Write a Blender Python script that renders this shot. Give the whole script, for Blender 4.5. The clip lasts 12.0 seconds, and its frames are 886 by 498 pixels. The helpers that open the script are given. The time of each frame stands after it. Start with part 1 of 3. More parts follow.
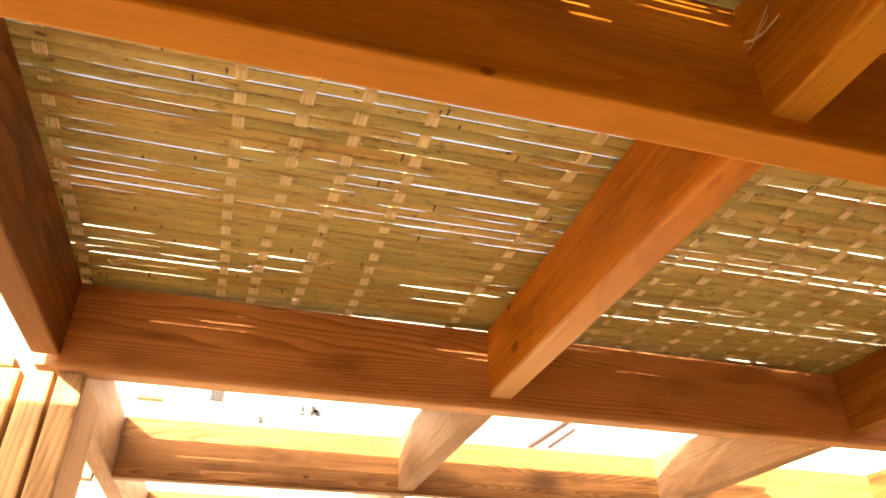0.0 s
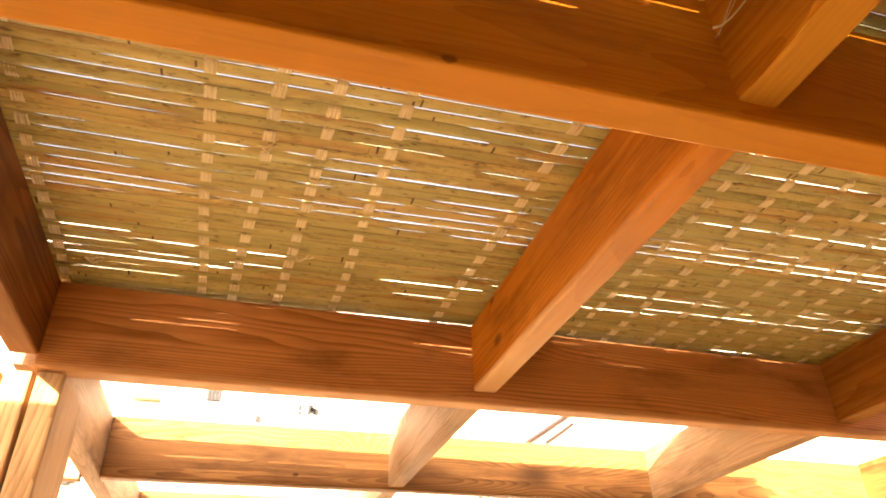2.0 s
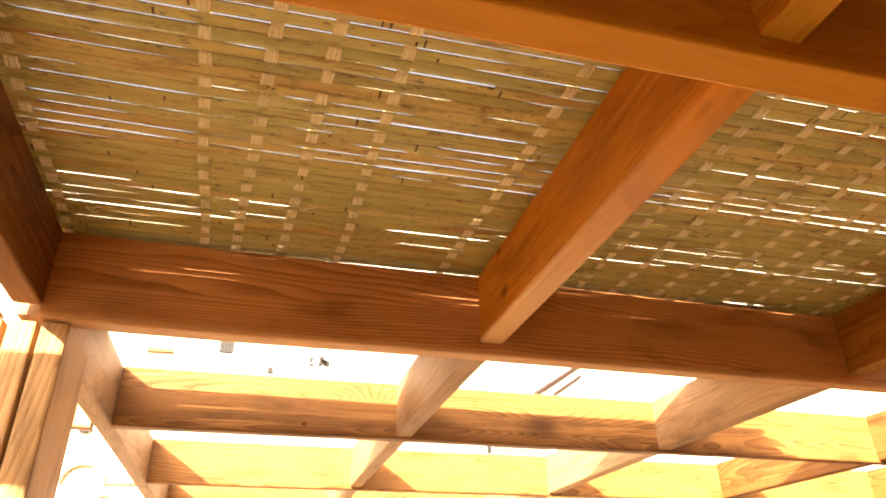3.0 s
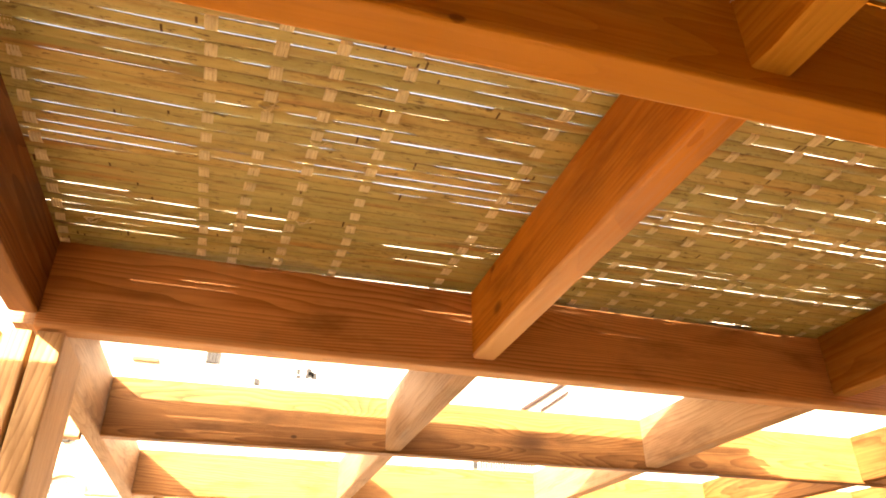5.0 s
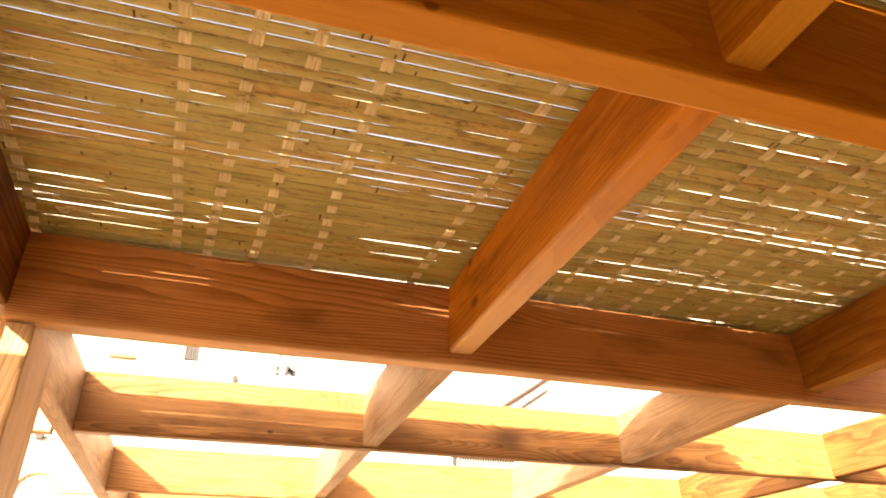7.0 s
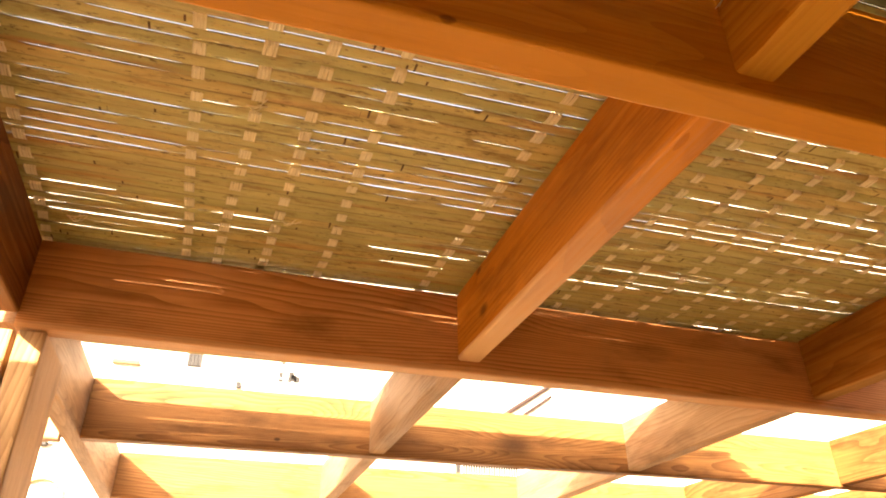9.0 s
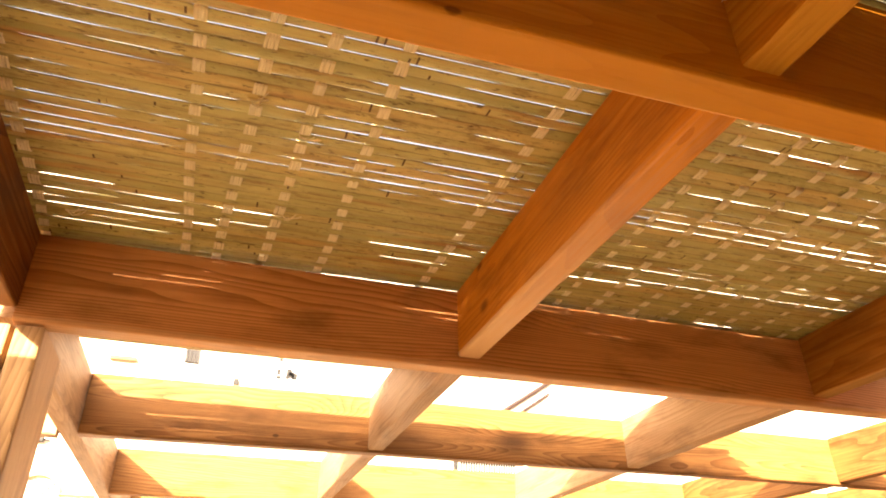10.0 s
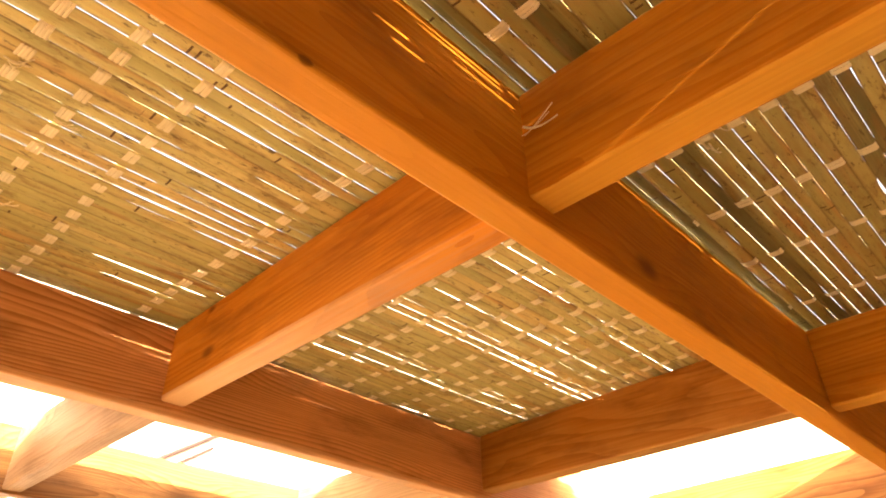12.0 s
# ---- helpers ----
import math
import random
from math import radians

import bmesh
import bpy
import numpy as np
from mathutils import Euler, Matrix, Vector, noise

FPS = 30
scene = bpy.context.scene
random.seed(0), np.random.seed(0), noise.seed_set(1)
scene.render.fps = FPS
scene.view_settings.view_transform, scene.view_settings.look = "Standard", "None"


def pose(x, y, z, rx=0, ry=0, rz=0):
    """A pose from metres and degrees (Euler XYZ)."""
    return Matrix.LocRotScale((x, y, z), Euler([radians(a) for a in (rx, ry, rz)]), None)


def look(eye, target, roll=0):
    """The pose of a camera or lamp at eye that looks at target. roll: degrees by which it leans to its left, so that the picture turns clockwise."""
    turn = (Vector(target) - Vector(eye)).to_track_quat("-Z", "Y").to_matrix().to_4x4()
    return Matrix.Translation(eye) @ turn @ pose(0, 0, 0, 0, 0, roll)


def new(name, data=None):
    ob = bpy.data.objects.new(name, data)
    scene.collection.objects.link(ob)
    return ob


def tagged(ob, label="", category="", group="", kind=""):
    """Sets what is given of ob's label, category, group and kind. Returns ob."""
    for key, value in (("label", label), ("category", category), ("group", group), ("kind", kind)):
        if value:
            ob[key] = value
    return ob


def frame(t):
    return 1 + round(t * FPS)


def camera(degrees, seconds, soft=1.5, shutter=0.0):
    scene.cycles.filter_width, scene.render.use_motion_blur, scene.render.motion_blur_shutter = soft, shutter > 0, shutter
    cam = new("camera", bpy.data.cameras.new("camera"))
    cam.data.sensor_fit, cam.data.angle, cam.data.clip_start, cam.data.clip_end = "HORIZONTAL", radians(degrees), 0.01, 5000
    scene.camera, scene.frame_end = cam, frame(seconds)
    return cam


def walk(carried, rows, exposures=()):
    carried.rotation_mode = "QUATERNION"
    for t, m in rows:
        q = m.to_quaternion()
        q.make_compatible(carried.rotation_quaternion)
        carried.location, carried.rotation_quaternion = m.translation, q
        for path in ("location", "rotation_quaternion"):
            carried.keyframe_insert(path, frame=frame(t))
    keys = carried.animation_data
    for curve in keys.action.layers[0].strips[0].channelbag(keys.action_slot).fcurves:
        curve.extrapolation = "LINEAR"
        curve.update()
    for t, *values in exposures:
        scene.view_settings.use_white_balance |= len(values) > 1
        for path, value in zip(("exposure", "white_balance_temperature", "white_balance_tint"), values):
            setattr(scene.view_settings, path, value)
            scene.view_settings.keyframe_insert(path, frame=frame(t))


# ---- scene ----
cam = camera(65.7, 12.0, soft=1.9)
PATH = [
    (0, (-0.467, 0.991, 1.664), (0.013, 2.614, 2.73), -0.4),
    (0.5, (-0.458, 0.992, 1.662), (-0.019, 2.596, 2.772), -0.9),
    (1, (-0.443, 1.004, 1.662), (-0.005, 2.642, 2.722), -1.2),
    (1.5, (-0.454, 0.992, 1.66), (-0.04, 2.627, 2.734), -0.7),
    (2, (-0.436, 0.991, 1.661), (0.053, 2.615, 2.72), -1.3),
    (2.5, (-0.412, 1.008, 1.67), (0.092, 2.698, 2.614), -1.7),
    (3, (-0.422, 1.014, 1.667), (0.056, 2.711, 2.611), -0.8),
    (3.2, (-0.434, 1.012, 1.668), (0.032, 2.708, 2.621), -0.4),
    (4.8, (-0.444, 0.988, 1.661), (0.036, 2.656, 2.654), 0.1),
    (5, (-0.437, 1.0, 1.663), (0.066, 2.67, 2.642), -0.2),
    (5.5, (-0.425, 0.985, 1.66), (0.123, 2.626, 2.663), -0.5),
    (6, (-0.424, 0.998, 1.668), (0.151, 2.646, 2.645), -1.1),
    (6.5, (-0.426, 0.996, 1.659), (0.129, 2.643, 2.648), -0.9),
    (7, (-0.428, 1.003, 1.657), (0.127, 2.66, 2.631), -0.6),
    (8.8, (-0.442, 1.004, 1.657), (0.114, 2.637, 2.669), -0.9),
    (9, (-0.441, 1.001, 1.658), (0.104, 2.651, 2.647), -0.5),
    (9.5, (-0.448, 1.0, 1.658), (0.081, 2.65, 2.658), -0.9),
    (10, (-0.444, 1.009, 1.658), (0.108, 2.661, 2.641), -0.4),
    (10.5, (-0.433, 1.015, 1.658), (0.181, 2.651, 2.632), -0.5),
    (11, (-0.426, 1.043, 1.662), (0.365, 2.597, 2.641), -0.0),
    (11.5, (-0.467, 1.059, 1.672), (0.567, 2.371, 2.773), 1.2),
    (12, (-0.509, 1.048, 1.671), (0.697, 2.187, 2.79), -0.8),
]
EXPOSURE, KELVIN = 1.49, 7600
walk(cam, [(t, look(eye, target, roll)) for t, eye, target, roll in PATH], [(t, EXPOSURE + e, KELVIN, 18) for t, e in ((0, 0.08), (0.5, 0.3), (1.5, 0.3), (2.2, 0.27), (2.5, 0.21), (3.0, -0.15), (5.0, 0.04), (6.0, -0.02), (10.5, 0.04), (11.0, -0.15), (11.5, 0.2), (12, 0.7))])

# ---- world, sun ----
TO_SUN = Vector((-1.42, -3.05, 1.0)).normalized()
world = bpy.data.worlds.new("World")
scene.world = world
world.use_nodes = True
wn = world.node_tree.nodes
sky = wn.new("ShaderNodeTexSky")
sky.sky_type, sky.sun_disc = "NISHITA", False
sky.dust_density, sky.air_density, sky.ozone_density = 10.0, 0.9, 0.3
sky.sun_elevation = math.asin(TO_SUN.z)
sky.sun_rotation = math.atan2(TO_SUN.x, TO_SUN.y)
wn["Background"].inputs["Strength"].default_value = 0.28
haze = wn.new("ShaderNodeHueSaturation")
haze.inputs["Saturation"].default_value = 0.48
world.node_tree.links.new(sky.outputs[0], haze.inputs["Color"])
world.node_tree.links.new(haze.outputs[0], wn["Background"].inputs["Color"])
sun = new("sun", bpy.data.lights.new("sun", "SUN"))
sun.data.energy, sun.data.angle, sun.data.color = 11.0, radians(0.53), (1.0, 0.86, 0.66)
sun.matrix_world = look(TO_SUN * 30, (0, 0, 0))


# ---- materials ----
class Nodes:
    """Short hand for building a node material."""

    def __init__(self, name, roughness=0.6):
        self.mat = bpy.data.materials.new(name)
        self.mat.use_nodes = True
        self.tree = self.mat.node_tree
        self.bsdf = self.tree.nodes["Principled BSDF"]
        self.bsdf.inputs["Roughness"].default_value = roughness

    def add(self, kind, **inputs):
        n = self.tree.nodes.new(kind)
        for k, v in inputs.items():
            self.put(n, k.replace("_", " "), v)
        return n

    def put(self, node, key, v):
        sock = node.inputs[int(key)] if key.isdigit() else node.inputs[key]
        if isinstance(v, bpy.types.NodeSocket):
            self.tree.links.new(v, sock)
        else:
            sock.default_value = v

    def math(self, op, a, b=0.0, c=0.0):
        n = self.tree.nodes.new("ShaderNodeMath")
        n.operation = op
        for i, v in enumerate((a, b, c)):
            self.put(n, str(i), v)
        return n.outputs[0]

    def vec(self, op, a, b=(0, 0, 0)):
        n = self.tree.nodes.new("ShaderNodeVectorMath")
        n.operation = op
        self.put(n, "0", a)
        self.put(n, "1", b)
        return n.outputs["Value"] if op in ("LENGTH", "DISTANCE", "DOT_PRODUCT") else n.outputs["Vector"]

    def noise(self, vector, scale, detail=3.0, rough=0.55):
        return self.add("ShaderNodeTexNoise", Vector=vector, Scale=scale, Detail=detail, Roughness=rough).outputs["Fac"]

    def ramp(self, fac, stops):
        n = self.add("ShaderNodeValToRGB", Fac=fac)
        el = n.color_ramp.elements
        while len(el) < len(stops):
            el.new(0.5)
        for e, (p, col) in zip(el, stops):
            e.position, e.color = p, (*col, 1)
        return n.outputs["Color"]

    def mix(self, fac, a, b, blend="MIX"):
        n = self.tree.nodes.new("ShaderNodeMix")
        n.data_type, n.blend_type = "RGBA", blend
        for i, v in ((0, fac), (6, a), (7, b)):
            if isinstance(v, tuple):
                v = (*v, 1)
            self.put(n, str(i), v)
        return n.outputs[2]

    def bump(self, height, strength, distance):
        n = self.add("ShaderNodeBump", Height=height, Strength=strength, Distance=distance)
        self.put(self.bsdf, "Normal", n.outputs["Normal"])

    def local(self, drift=0.0):
        """Object coordinates, moved by a random amount for each object."""
        co = self.tree.nodes.new("ShaderNodeTexCoord").outputs["Object"]
        if not drift:
            return co
        rnd = self.tree.nodes.new("ShaderNodeObjectInfo").outputs["Random"]
        c = self.add("ShaderNodeCombineXYZ", X=self.math("MULTIPLY", rnd, drift), Y=self.math("MULTIPLY", rnd, drift * 0.37),
                     Z=self.math("MULTIPLY", rnd, drift * 0.61))
        return self.vec("ADD", co, c.outputs[0])

    def rnd(self):
        return self.tree.nodes.new("ShaderNodeObjectInfo").outputs["Random"]


def wood(name, light, mid, dark, rings=15.0, knots=(), gloss=0.6, figure=0.48, bare=None, straight=1.2, ragged=0.004, fade=0.0, bare_tone=None):
    """Stained sawn pine; the grain runs along the local x axis. Knots: (x, y, z, radius) in local metres; a fifth value leaves out the dark core. Below the height bare, give or take ragged, the stain has worn off, by fade more towards the end at +x."""
    n = Nodes(name, gloss)
    raw = n.local()
    co = n.local(37.0)
    long_co = n.vec("MULTIPLY", co, (0.55, 6.5, 6.5))
    wob = n.noise(n.vec("MULTIPLY", co, (2.5, 9.0, 9.0)), 1.0, 2.0)
    field = n.math("ADD", n.noise(long_co, 1.0, 1.2, 0.4), n.math("MULTIPLY", wob, 0.10))
    field = n.math("ADD", field, n.math("MULTIPLY", n.vec("DOT_PRODUCT", co, (0.02, 0.55, 1.0)), straight))
    shade = None
    for kx, ky, kz, r, *deep in knots:
        d = n.vec("LENGTH", n.vec("MULTIPLY", n.vec("SUBTRACT", raw, (kx, ky, kz)), (0.55, 1.0, 1.0)))
        d = n.math("ADD", d, n.math("MULTIPLY", n.math("SUBTRACT", wob, 0.5), r * 0.5))
        g = n.math("POWER", 2.718, n.math("MULTIPLY", n.math("POWER", n.math("DIVIDE", d, r * 2.4), 2.0), -1.0))
        field = n.math("ADD", field, n.math("MULTIPLY", g, 3.5 * max(0.0, min(r, 0.035) - 0.006)))
        core = n.math("POWER", 2.718, n.math("MULTIPLY", n.math("POWER", n.math("DIVIDE", d, r * 0.75), 8.0 if r < 0.008 else 3.0), -1.0))
        if deep:
            continue
        shade = core if shade is None else n.math("MAXIMUM", shade, core)
    ring = n.math("POWER", n.math("FRACT", n.math("MULTIPLY", field, rings)), 2.2)
    fibre = n.noise(n.vec("MULTIPLY", co, (5.0, 210.0, 210.0)), 1.0, 3.0)
    blotch = n.noise(n.vec("MULTIPLY", co, (2.0, 7.0, 7.0)), 1.3, 4.0)
    tone = n.math("MULTIPLY_ADD", fibre, 0.62, n.math("MULTIPLY_ADD", ring, figure, 0.12 - 0.5 * figure))
    col = n.ramp(tone, [(0.05, light), (0.45, mid), (0.95, dark)])
    col = n.mix(n.math("MULTIPLY", n.math("SUBTRACT", blotch, 0.35), 0.5), col, mid)
    tint = n.math("MULTIPLY_ADD", n.rnd(), 0.22, n.math("MULTIPLY_ADD", blotch, 0.55, 0.64))
    col = n.mix(1.0, col, n.add("ShaderNodeCombineColor", Red=tint, Green=tint, Blue=tint).outputs[0], "MULTIPLY")
    patchy = n.noise(n.vec("MULTIPLY", co, (4.5, 15.0, 15.0)), 1.0, 5.0, 0.62)
    col = n.mix(n.ramp(patchy, [(0.50, (0, 0, 0)), (0.70, (0.6, 0.6, 0.6))]), col, tuple(c * 0.8 for c in dark))
    if bare is not None:
        xyz = n.add("ShaderNodeSeparateXYZ", Vector=raw).outputs
        rag = n.noise(n.vec("MULTIPLY", co, (9.0, 30.0, 30.0)), 1.0, 5.0, 0.6)
        height = n.math("ADD", xyz[2], n.math("MULTIPLY", n.math("SUBTRACT", rag, 0.5), ragged * 2.0))
        worn = n.math("MULTIPLY_ADD", fibre, 0.9, n.math("MULTIPLY_ADD", xyz[0], fade, 0.15))
        worn = n.math("MAXIMUM", n.math("MINIMUM", worn, 1.0), 0.0)
        col = n.mix(n.math("MULTIPLY", n.math("LESS_THAN", height, bare), worn), col, bare_tone or (light[0] * 1.10, light[1] * 1.36, light[2] * 1.9))
    if shade is not None:
        col = n.mix(n.math("MULTIPLY", shade, 0.8), col, tuple(c * 0.5 for c in dark))
    n.bsdf.inputs["Specular IOR Level"].default_value = 0.18
    n.put(n.bsdf, "Base Color", col)
    n.put(n.bsdf, "Roughness", n.math("MULTIPLY_ADD", fibre, 0.3, gloss - 0.12))
    n.bump(n.math("ADD", n.math("MULTIPLY", ring, -0.5), fibre), 0.45, 0.0014)
    return n.mat


ORANGE = ((0.60, 0.268, 0.032), (0.49, 0.174, 0.012), (0.29, 0.090, 0.006))
RUSSET = ((0.60, 0.258, 0.040), (0.48, 0.170, 0.018), (0.28, 0.082, 0.008))
BROWN = ((0.66, 0.338, 0.145), (0.48, 0.215, 0.082), (0.23, 0.088, 0.029))
wood_orange = wood("stained pine, orange", *ORANGE, rings=26.0, figure=0.26, bare=-0.0785)
wood_brown = wood("stained pine, brown", *BROWN, rings=36.0, figure=0.66, bare=-0.074, straight=3.4, ragged=0.006, bare_tone=(0.66, 0.40, 0.20))
GREYED = ((0.36, 0.175, 0.058), (0.225, 0.095, 0.028), (0.080, 0.029, 0.008))
wood_pale = wood("weathered pine, pale", (0.50, 0.325, 0.180), (0.37, 0.225, 0.118), (0.19, 0.105, 0.050), rings=44.0, figure=0.34, straight=3.0)
wood_post = wood("weathered pine, straight-grained", (0.52, 0.335, 0.165), (0.39, 0.232, 0.104), (0.19, 0.100, 0.042), rings=26.0, figure=0.5, straight=8.0)
wood_grey = wood("weathered pine, brown", *GREYED, rings=40.0, figure=0.42, straight=2.0)
# Darker copy for the left joists, with their shade put into the colour.
wood_shaded = wood("pine, darkened for shade", (0.26, 0.108, 0.029), (0.17, 0.062, 0.015), (0.07, 0.025, 0.006), rings=30.0, bare=-0.0785)
wood_russet = wood("stained pine, russet", (0.38, 0.168, 0.034), (0.275, 0.102, 0.014), (0.15, 0.046, 0.005), rings=20.0, figure=0.3, bare=-0.0785)


def bamboo(name, stops, stain=0.75, spread=0.75):
    """Split bamboo: long fibres, brown stains and dark specks, each slat in a shade of its own."""
    n = Nodes(name, 0.5)
    co = n.local(53.0)
    streak = n.noise(n.vec("MULTIPLY", co, (4.0, 300.0, 60.0)), 1.0, 3.0)
    cloud = n.noise(n.vec("MULTIPLY", co, (6.0, 46.0, 28.0)), 1.0, 6.0, 0.7)
    moss = n.noise(n.vec("MULTIPLY", co, (2.2, 22.0, 22.0)), 1.0, 4.0, 0.6)
    spots = n.noise(n.vec("MULTIPLY", co, (42.0, 130.0, 60.0)), 1.0, 5.0, 0.7)
    col = n.ramp(n.math("MULTIPLY_ADD", streak, 0.36, n.math("MULTIPLY_ADD", n.rnd(), spread, 0.40 - 0.5 * spread)), stops)
    col = n.mix(n.ramp(moss, [(0.48, (0, 0, 0)), (0.68, (0.55, 0.55, 0.55))]), col, (0.36, 0.37, 0.145))
    rust = n.noise(n.vec("MULTIPLY", co, (2.6, 30.0, 20.0)), 1.0, 3.0, 0.55)
    col = n.mix(n.ramp(rust, [(0.56, (0, 0, 0)), (0.70, (stain, stain, stain))]), col, (0.46, 0.205, 0.055))
    col = n.mix(n.ramp(cloud, [(0.49, (0, 0, 0)), (0.64, (stain * 0.6,) * 3)]), col, (0.33, 0.18, 0.06))
    col = n.mix(n.ramp(spots, [(0.585, (0, 0, 0)), (0.65, (0.8, 0.8, 0.8))]), col, (0.10, 0.060, 0.022))
    patch = n.noise(n.vec("MULTIPLY", n.local(), (5.5, 14.0, 1.0)), 1.0, 4.0, 0.65)
    speck = n.noise(n.vec("MULTIPLY", co, (20.0, 70.0, 40.0)), 1.0, 5.0, 0.75)
    worn = n.math("MULTIPLY", n.ramp(patch, [(0.44, (0.06, 0.06, 0.06)), (0.58, (1, 1, 1))]), n.ramp(speck, [(0.50, (0, 0, 0)), (0.62, (0.6, 0.6, 0.6))]))
    col = n.mix(worn, col, (0.20, 0.125, 0.04))
    # Each slat darkens unevenly towards its two long edges.
    across = n.add("ShaderNodeSeparateXYZ", Vector=n.tree.nodes.new("ShaderNodeTexCoord").outputs["UV"]).outputs[1]
    rim = n.math("MINIMUM", across, n.math("SUBTRACT", 1.0, across))
    edge_dark = n.math("MULTIPLY", n.math("SUBTRACT", 1.0, n.math("MINIMUM", n.math("DIVIDE", rim, 0.13), 1.0)),
                  n.ramp(n.noise(n.vec("MULTIPLY", co, (9.0, 40.0, 9.0)), 1.0, 4.0), [(0.36, (0.05, 0.05, 0.05)), (0.60, (0.85, 0.85, 0.85))]))
    col = n.mix(edge_dark, col, (0.13, 0.075, 0.025))
    n.put(n.bsdf, "Base Color", col)
    n.bump(n.math("ADD", streak, cloud), 0.5, 0.0010)
    through_light = n.add("ShaderNodeBsdfTranslucent", Color=n.mix(1.0, col, (1.0, 0.80, 0.38), "MULTIPLY"))
    both = n.add("ShaderNodeMixShader", Fac=0.11)
    n.put(both, "1", n.bsdf.outputs[0])
    n.put(both, "2", through_light.outputs[0])
    n.tree.links.new(both.outputs[0], n.tree.nodes["Material Output"].inputs["Surface"])
    return n.mat


def cane():
    n = Nodes("pale cane strip", 0.45)
    co = n.local(11.0)
    line = n.math("MULTIPLY_ADD", n.math("SINE", n.math("MULTIPLY", n.add("ShaderNodeSeparateXYZ", Vector=n.local()).outputs[0], 1500.0)), 0.5, 0.5)
    grain = n.noise(n.vec("MULTIPLY", co, (500.0, 20.0, 100.0)), 1.0, 2.0)
    cloud = n.noise(co, 25.0, 3.0)
    col = n.ramp(n.math("MULTIPLY_ADD", cloud, 0.6, n.math("MULTIPLY", grain, 0.4)), [(0.3, (0.93, 0.86, 0.60)), (0.7, (0.97, 0.94, 0.76))])
    col = n.mix(n.math("MULTIPLY", line, 0.10), col, (0.25, 0.16, 0.06))
    n.put(n.bsdf, "Base Color", col)
    n.bump(line, 0.4, 0.0006)
    glow = n.add("ShaderNodeBsdfTranslucent", Color=col)
    both = n.add("ShaderNodeMixShader", Fac=0.22)
    n.put(both, "1", n.bsdf.outputs[0])
    n.put(both, "2", glow.outputs[0])
    n.tree.links.new(both.outputs[0], n.tree.nodes["Material Output"].inputs["Surface"])
    return n.mat


def plain(name, col, roughness=0.7, vary=0.12, scale=3.0, metallic=0.0):
    n = Nodes(name, roughness)
    co = n.local()
    a = n.math("MULTIPLY_ADD", n.noise(co, scale, 5.0), 0.7, n.math("MULTIPLY", n.noise(co, scale * 22, 3.0), 0.3))
    n.put(n.bsdf, "Base Color", n.ramp(a, [(0.25, tuple(c * (1 - vary) for c in col)), (0.75, tuple(min(1, c * (1 + vary)) for c in col))]))
    n.bsdf.inputs["Metallic"].default_value = metallic
    n.bump(a, 0.25, 0.004)
    return n.mat


TAN = [(0.15, (0.36, 0.355, 0.15)), (0.40, (0.49, 0.48, 0.215)), (0.62, (0.59, 0.56, 0.26)), (0.85, (0.63, 0.51, 0.22))]
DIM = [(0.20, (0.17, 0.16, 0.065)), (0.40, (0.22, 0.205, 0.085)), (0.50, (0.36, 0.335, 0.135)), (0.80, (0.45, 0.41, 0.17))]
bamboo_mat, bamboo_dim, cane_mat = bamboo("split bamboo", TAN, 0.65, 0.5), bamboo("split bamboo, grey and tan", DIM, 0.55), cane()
node_mat = plain("bamboo node scar", (0.10, 0.055, 0.02), 0.7, 0.4, 60)
paving_mat = plain("pale terrace paving", (0.33, 0.235, 0.13), 0.8, 0.10, 1.5)
plaster_mat = plain("white plaster", (0.66, 0.645, 0.60), 0.9, 0.03, 1.2)
# Very dark, so that the added walls bounce little light.
blocker_mat = plain("dark light-blocking wall", (0.13, 0.08, 0.045), 0.9, 0.08, 1.2)
cream_mat = plain("cream plaster", (0.80, 0.70, 0.46), 0.9, 0.05, 2.0)
tan_mat = plain("tan painted trim", (0.42, 0.27, 0.11), 0.7, 0.1, 8.0)
steel_mat = plain("grey painted bar", (0.22, 0.21, 0.20), 0.5, 0.15, 20)
dark_mat = plain("dark painted iron", (0.008, 0.008, 0.009), 0.7, 0.3, 20)
rust_mat = plain("red-brown painted tube", (0.022, 0.009, 0.007), 0.6, 0.3, 15)


# ---- building helpers ----
def part(name, bm, material, parent, label="", where=None):
    me = bpy.data.meshes.new(name)
    bm.to_mesh(me)
    bm.free()
    for m in material if isinstance(material, (list, tuple)) else (material,):
        me.materials.append(m)
    ob = new(name, me)
    if parent:
        ob.parent = parent
    if where is not None:
        ob.matrix_basis = where
    if label:
        tagged(ob, label)
    return ob


def empty(name, at=(0, 0, 0)):
    ob = new(name)
    ob.location = at
    ob.empty_display_size = 0.1
    return ob


